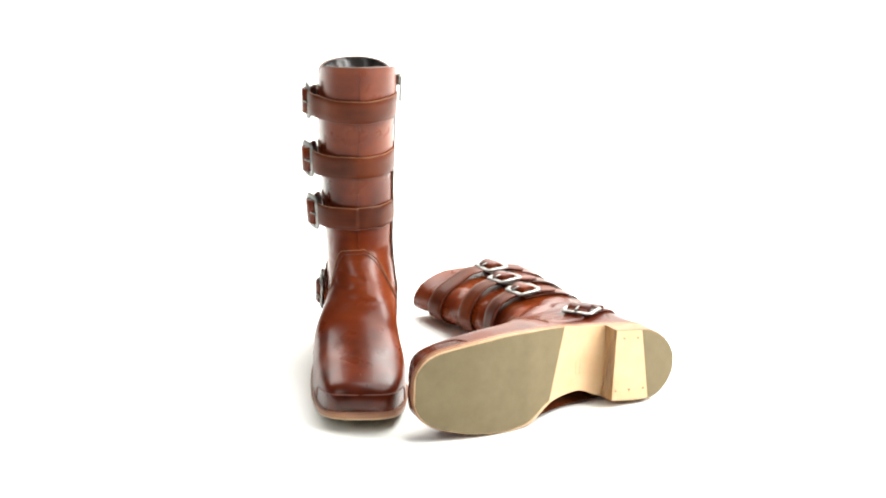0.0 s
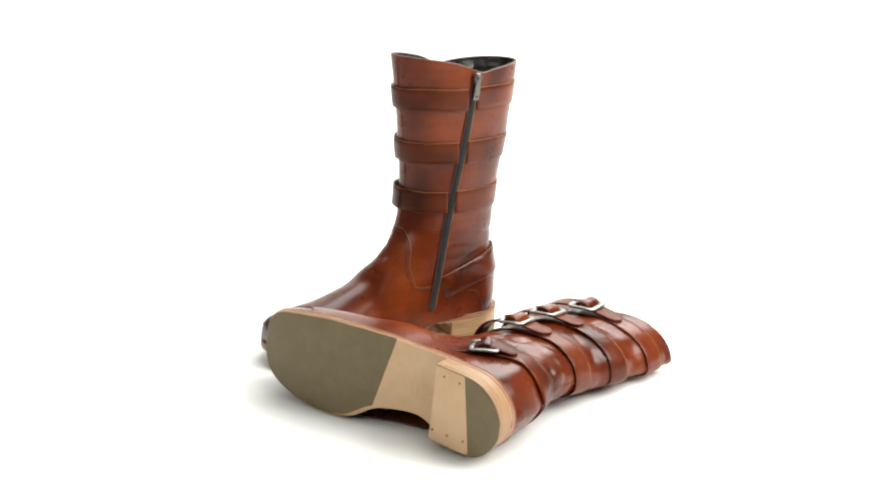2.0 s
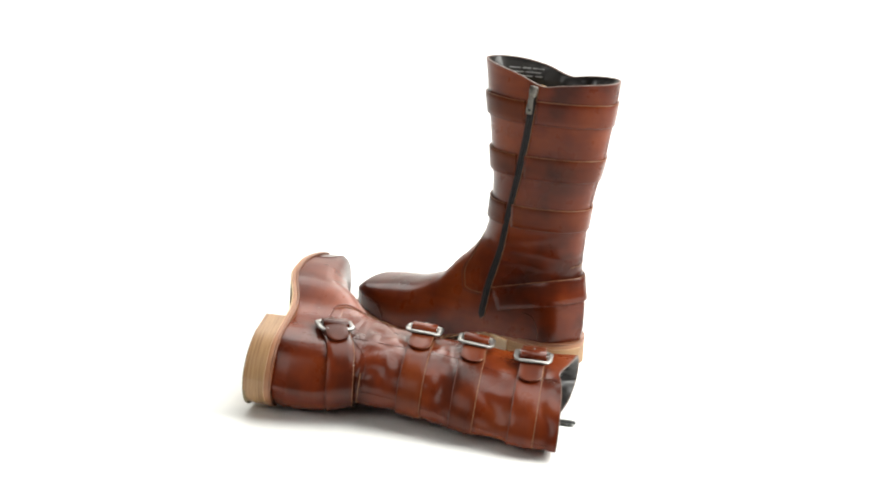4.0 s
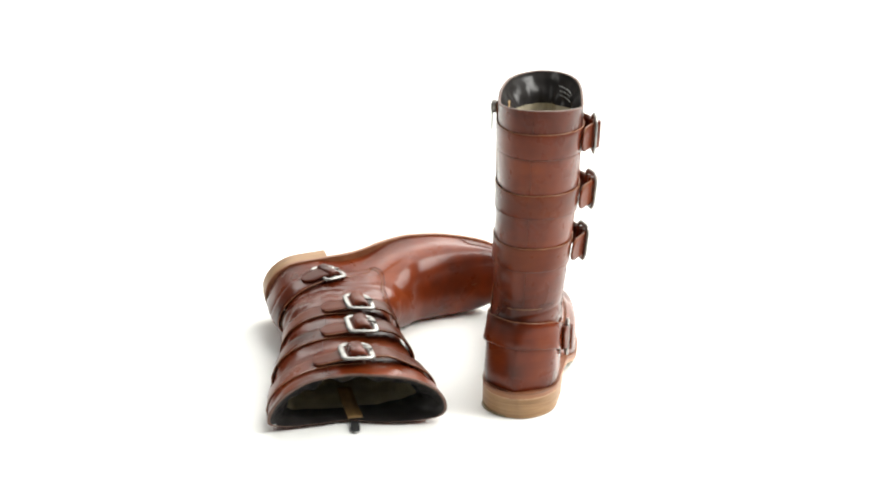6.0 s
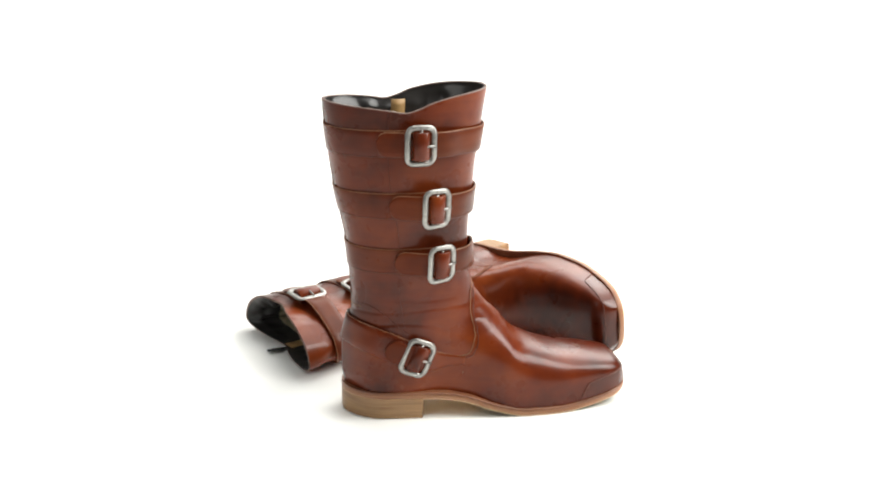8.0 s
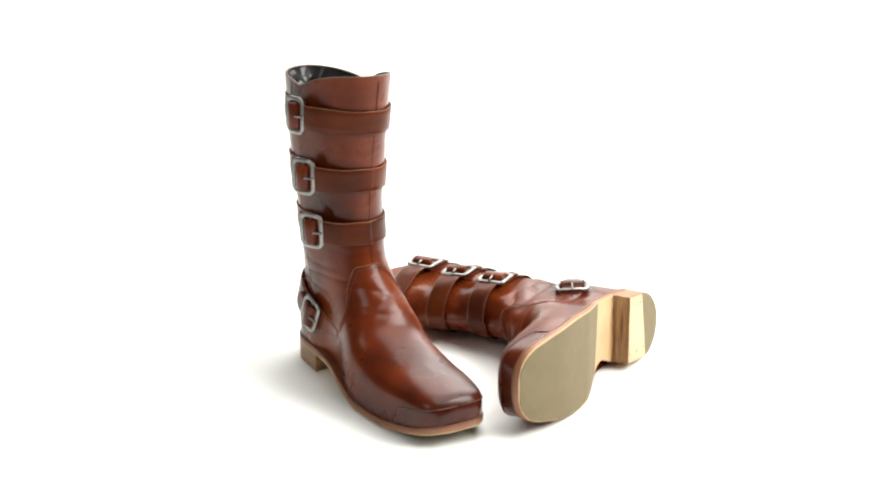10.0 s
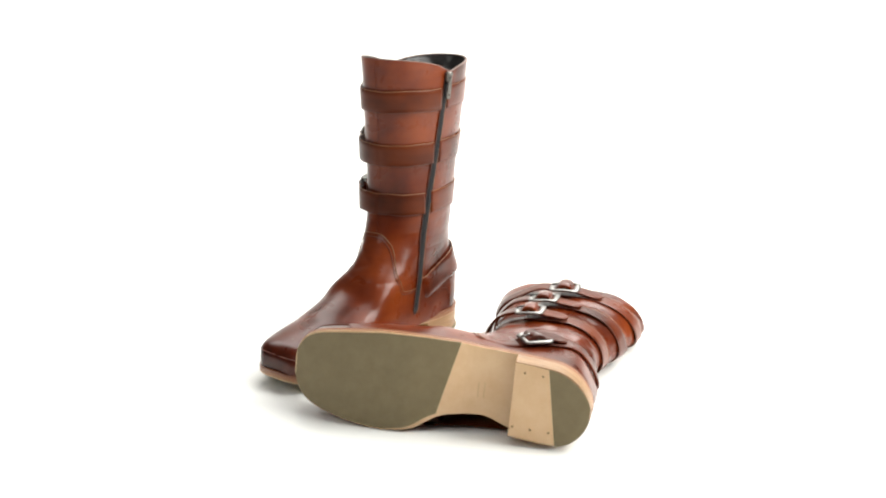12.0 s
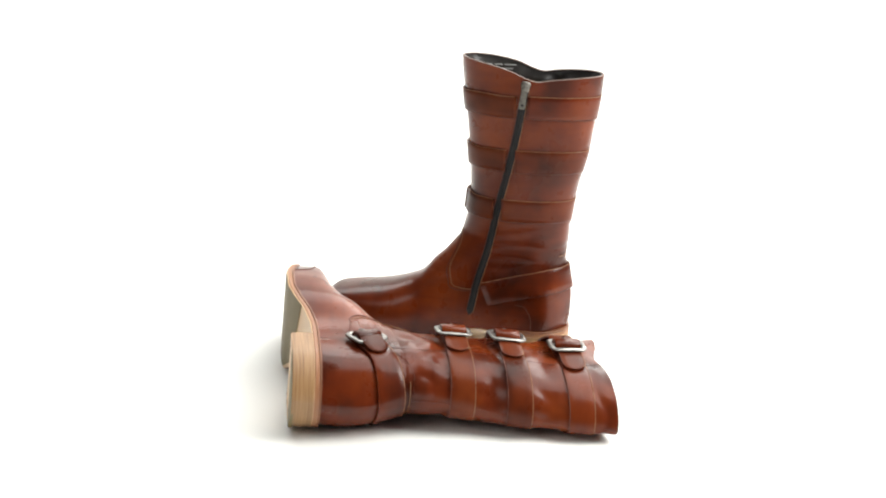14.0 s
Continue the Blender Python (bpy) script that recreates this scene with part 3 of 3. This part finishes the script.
def slab_between(mk, name, y0f, y1f, z_low, z_high, mat, inset=0.0, parent=None, label="", n=49, m=13, lip=0.0007, y_lo=None, y_hi=None):
    """A layer of the sole: cross rows from the heel to the toe; y0f and y1f bend its ends across the width."""
    lo = HEEL + inset if y_lo is None else y_lo
    hi = TOE - inset if y_hi is None else y_hi
    u = (1 - np.cos(np.linspace(0, math.pi, n))) / 2
    rows = []
    for k in u:
        y = lo + (hi - lo) * k
        wo, wi = float(sole_width(y, True)) - inset, float(sole_width(y, False)) - inset
        wo, wi = max(wo, 0.0004), max(wi, 0.0004)
        xs = np.linspace(-wi, wo, m)
        yy = np.full(m, y)
        f = (xs + wi) / (wo + wi)
        # shear the ends
        yy = yy + (y0f(f) * (1 - k) ** 1 if y0f else 0) + (y1f(f) * k if y1f else 0)
        lowz, highz = z_low(yy), z_high(yy)
        ring = [(x, y_, z) for x, y_, z in zip(xs, yy, lowz)]
        ring[0] = (xs[0] + lip, yy[0], lowz[0])
        ring[-1] = (xs[-1] - lip, yy[-1], lowz[-1])
        ring.append((xs[-1], yy[-1], lowz[-1] + lip))
        ring.append((xs[-1], yy[-1], highz[-1] - lip))
        top = [(x, y_, z) for x, y_, z in zip(xs[::-1], yy[::-1], highz[::-1])]
        top[0] = (xs[-1] - lip, yy[-1], highz[-1])
        top[-1] = (xs[0] + lip, yy[0], highz[0])
        ring += top
        ring.append((xs[0], yy[0], highz[0] - lip))
        ring.append((xs[0], yy[0], lowz[0] + lip))
        rows.append(ring)
    pts = np.array(rows)[:, ::-1]
    ob = mk.grid(name, pts, mat, parent, label, closed=True, caps=True, shade=False)
    return ob


def soles(mk):
    thick = SOLE_THICK
    sole = slab_between(mk, "outsole", None, None, lambda y: sole_low(y) + 0.0015, lambda y: sole_low(y) + thick - 0.0024, SOLE_EDGE, label="tan leather outsole with burnished edge", n=81)
    slab_between(mk, "sole_bottom", None, None, lambda y: sole_low(y) + 0.0004, lambda y: sole_low(y) + 0.0016, SOLE_LEATHER, 0.0006, sole, "pale natural leather waist", n=81, lip=0.0002)
    slab_between(mk, "welt", None, None, lambda y: sole_low(y) + thick - 0.0023, lambda y: sole_low(y) + thick, WELT, -0.0003, sole, "red-brown burnished welt", n=81, lip=0.0005)
    # rubber over the forefoot, its edge running aslant
    slab_between(mk, "forefoot_rubber", lambda f: 0.143 - 0.018 * f - 0.137, None, lambda y: sole_low(y) - 0.0004, lambda y: sole_low(y) + 0.0006, RUBBER, 0.0017, sole, "olive grey rubber forefoot", n=61, lip=0.0003, y_lo=0.137)
    # heel: leather lifts, each a little smaller, and the top piece
    breast = lambda f: -0.0045 * (1 - (2 * f - 1) ** 2)
    zs = [(0.0158, 0.0222), (0.0106, 0.0159), (0.0054, 0.0107)]
    heel = None
    for k, (a, b) in enumerate(zs):
        ob = slab_between(mk, "heel" if heel is None else "heel_lift", None, breast, lambda y, a=a: np.full(np.shape(y), a), lambda y, b=b: np.full(np.shape(y), b), STACK, 0.0004 + 0.0001 * k, heel, "stacked leather heel" if heel is None else "", n=41, lip=0.00004, y_hi=0.068)
        heel = heel or ob
    slab_between(mk, "top_piece", None, breast, lambda y: np.full(np.shape(y), 0.0006), lambda y: np.full(np.shape(y), 0.0055), STACK, 0.0008, heel, n=41, lip=0.0003, y_hi=0.0675)
    slab_between(mk, "heel_leather", lambda f: (0.020 + 0.014 * f) - 0.028, breast, lambda y: np.full(np.shape(y), 0.0002), lambda y: np.full(np.shape(y), 0.0008), SOLE_LEATHER, 0.0018, heel, "pale leather half of the heel", n=21, lip=0.0001, y_lo=0.028, y_hi=0.0672)
    slab_between(mk, "heel_rubber", None, lambda f: (0.020 + 0.014 * f) - 0.028, lambda y: np.full(np.shape(y), 0.0), lambda y: np.full(np.shape(y), 0.0030), RUBBER, 0.0010, heel, "olive grey rubber heel tip", n=31, lip=0.0003, y_hi=0.028)
    for y in (0.098, 0.104):
        bar = np.array([[(x, y - 0.0007, float(sole_low(y)) + 0.0002), (x, y + 0.0007, float(sole_low(y)) + 0.0002)] for x in np.linspace(-0.006, 0.010, 5)])
        mk.grid("stamp_bar", bar, STAMP, sole, label="faint stamped bar")
    for x, y in ((0.034, 0.057), (0.033, 0.039), (-0.0235, 0.0635), (-0.0240, 0.046), (-0.0240, 0.0275)):
        ang = np.linspace(0, 2 * math.pi, 8, endpoint=False)
        disc = np.array([[(x + r * math.cos(g), y + r * math.sin(g), z) for g in ang] for r, z in ((0.0012, 0.0003), (0.0011, -0.0003), (0.0001, -0.0003))])
        mk.grid("nail", disc[:, ::-1], NAIL, heel, closed=True)


def size_label(mk):
    """Pale illegible print on the lining, as plain bars."""
    words = ((0, 1.86, 2.06), (0, 2.10, 2.26), (0, 2.31, 2.62), (1, 1.92, 2.20), (1, 2.25, 2.58), (2, 1.90, 2.02), (2, 2.07, 2.36), (2, 2.41, 2.54))
    for k, a0, a1 in words:
        a = np.linspace(a0, a1, 8)
        h = 0.329 - 0.0045 * k
        lo, hi = surface(a, h - 0.0006), surface(a, h + 0.0006)
        n = normal(a, h + 0 * a)
        pts = np.stack([lo - n * 0.0126, hi - n * 0.0126, hi - n * 0.0122, lo - n * 0.0122])
        mk.grid("label_bar", pts, PRINT, label="pale printed bar")


def make_boot(mirror, settle, label):
    root = new("boot")
    tagged(root, label, "boot", "pair of boots")
    mk = Maker(root, mirror, settle)
    upper(mk)
    seams(mk)
    straps(mk)
    zip_fastener(mk)
    if not mirror:
        size_label(mk)
    soles(mk)
    return root


STAND = [[-0.75202, -0.65914, 0.0, 0.00553], [0.65914, -0.75202, 0.0, 0.15011], [0.0, 0.0, 1.0, 0.0], [0.0, 0.0, 0.0, 1.0]]
LIE = [[-0.07155, -0.95469, 0.28888, 0.11434], [-0.05484, 0.29295, 0.95455, -0.22428], [-0.99593, 0.05245, -0.07331, 0.04068], [0.0, 0.0, 0.0, 1.0]]


def settle_lying(p):
    """The soft shaft of the lying boot flattens where it meets the floor."""
    flat = p.reshape(-1, 3).copy()
    slack = step(0.09, 0.31, flat[:, 2])
    flat[:, 0] += 0.0146 * slack
    flat[:, 1] += (-0.0030 + (flat[:, 1] - 0.05) * 0.105) * slack
    flat[:, 2] -= 0.0054 * slack
    # its mouth springs open
    mouth = step(0.27, 0.335, flat[:, 2])
    flat[:, 0] -= 0.0032 * mouth * np.clip(-flat[:, 0] / 0.03, 0, 1)
    flat[:, 1] += (flat[:, 1] - 0.05) * 0.015 * mouth
    m = np.array(LIE)
    r, t = m[:3, :3], m[:3, 3]
    w = flat @ r.T + t
    c = 0.011
    z = 0.5 * (w[:, 2] + np.sqrt(w[:, 2] ** 2 + 4 * c * c))
    k = step(0.05, 0.16, flat[:, 2])
    w[:, 2] += (z - w[:, 2]) * k
    return ((w - t) @ r).reshape(p.shape)


standing = make_boot(False, None, "standing brown leather buckle boot with square toe")
lying = make_boot(True, settle_lying, "brown leather buckle boot lying on its zip side")


# ---- the turntable's turn ----
def motions():
    times = [t for t, _ in TURN]
    angles = [a for _, a in TURN]
    for thing, base in ((standing, Matrix(STAND)), (lying, Matrix(LIE))):
        rows = []
        for k in range(0, 57):
            t = k * 0.25
            rows.append((t, pose(0, 0, 0, 0, 0, float(curve(t, times, angles))) @ base))
        walk(thing, rows)


motions()
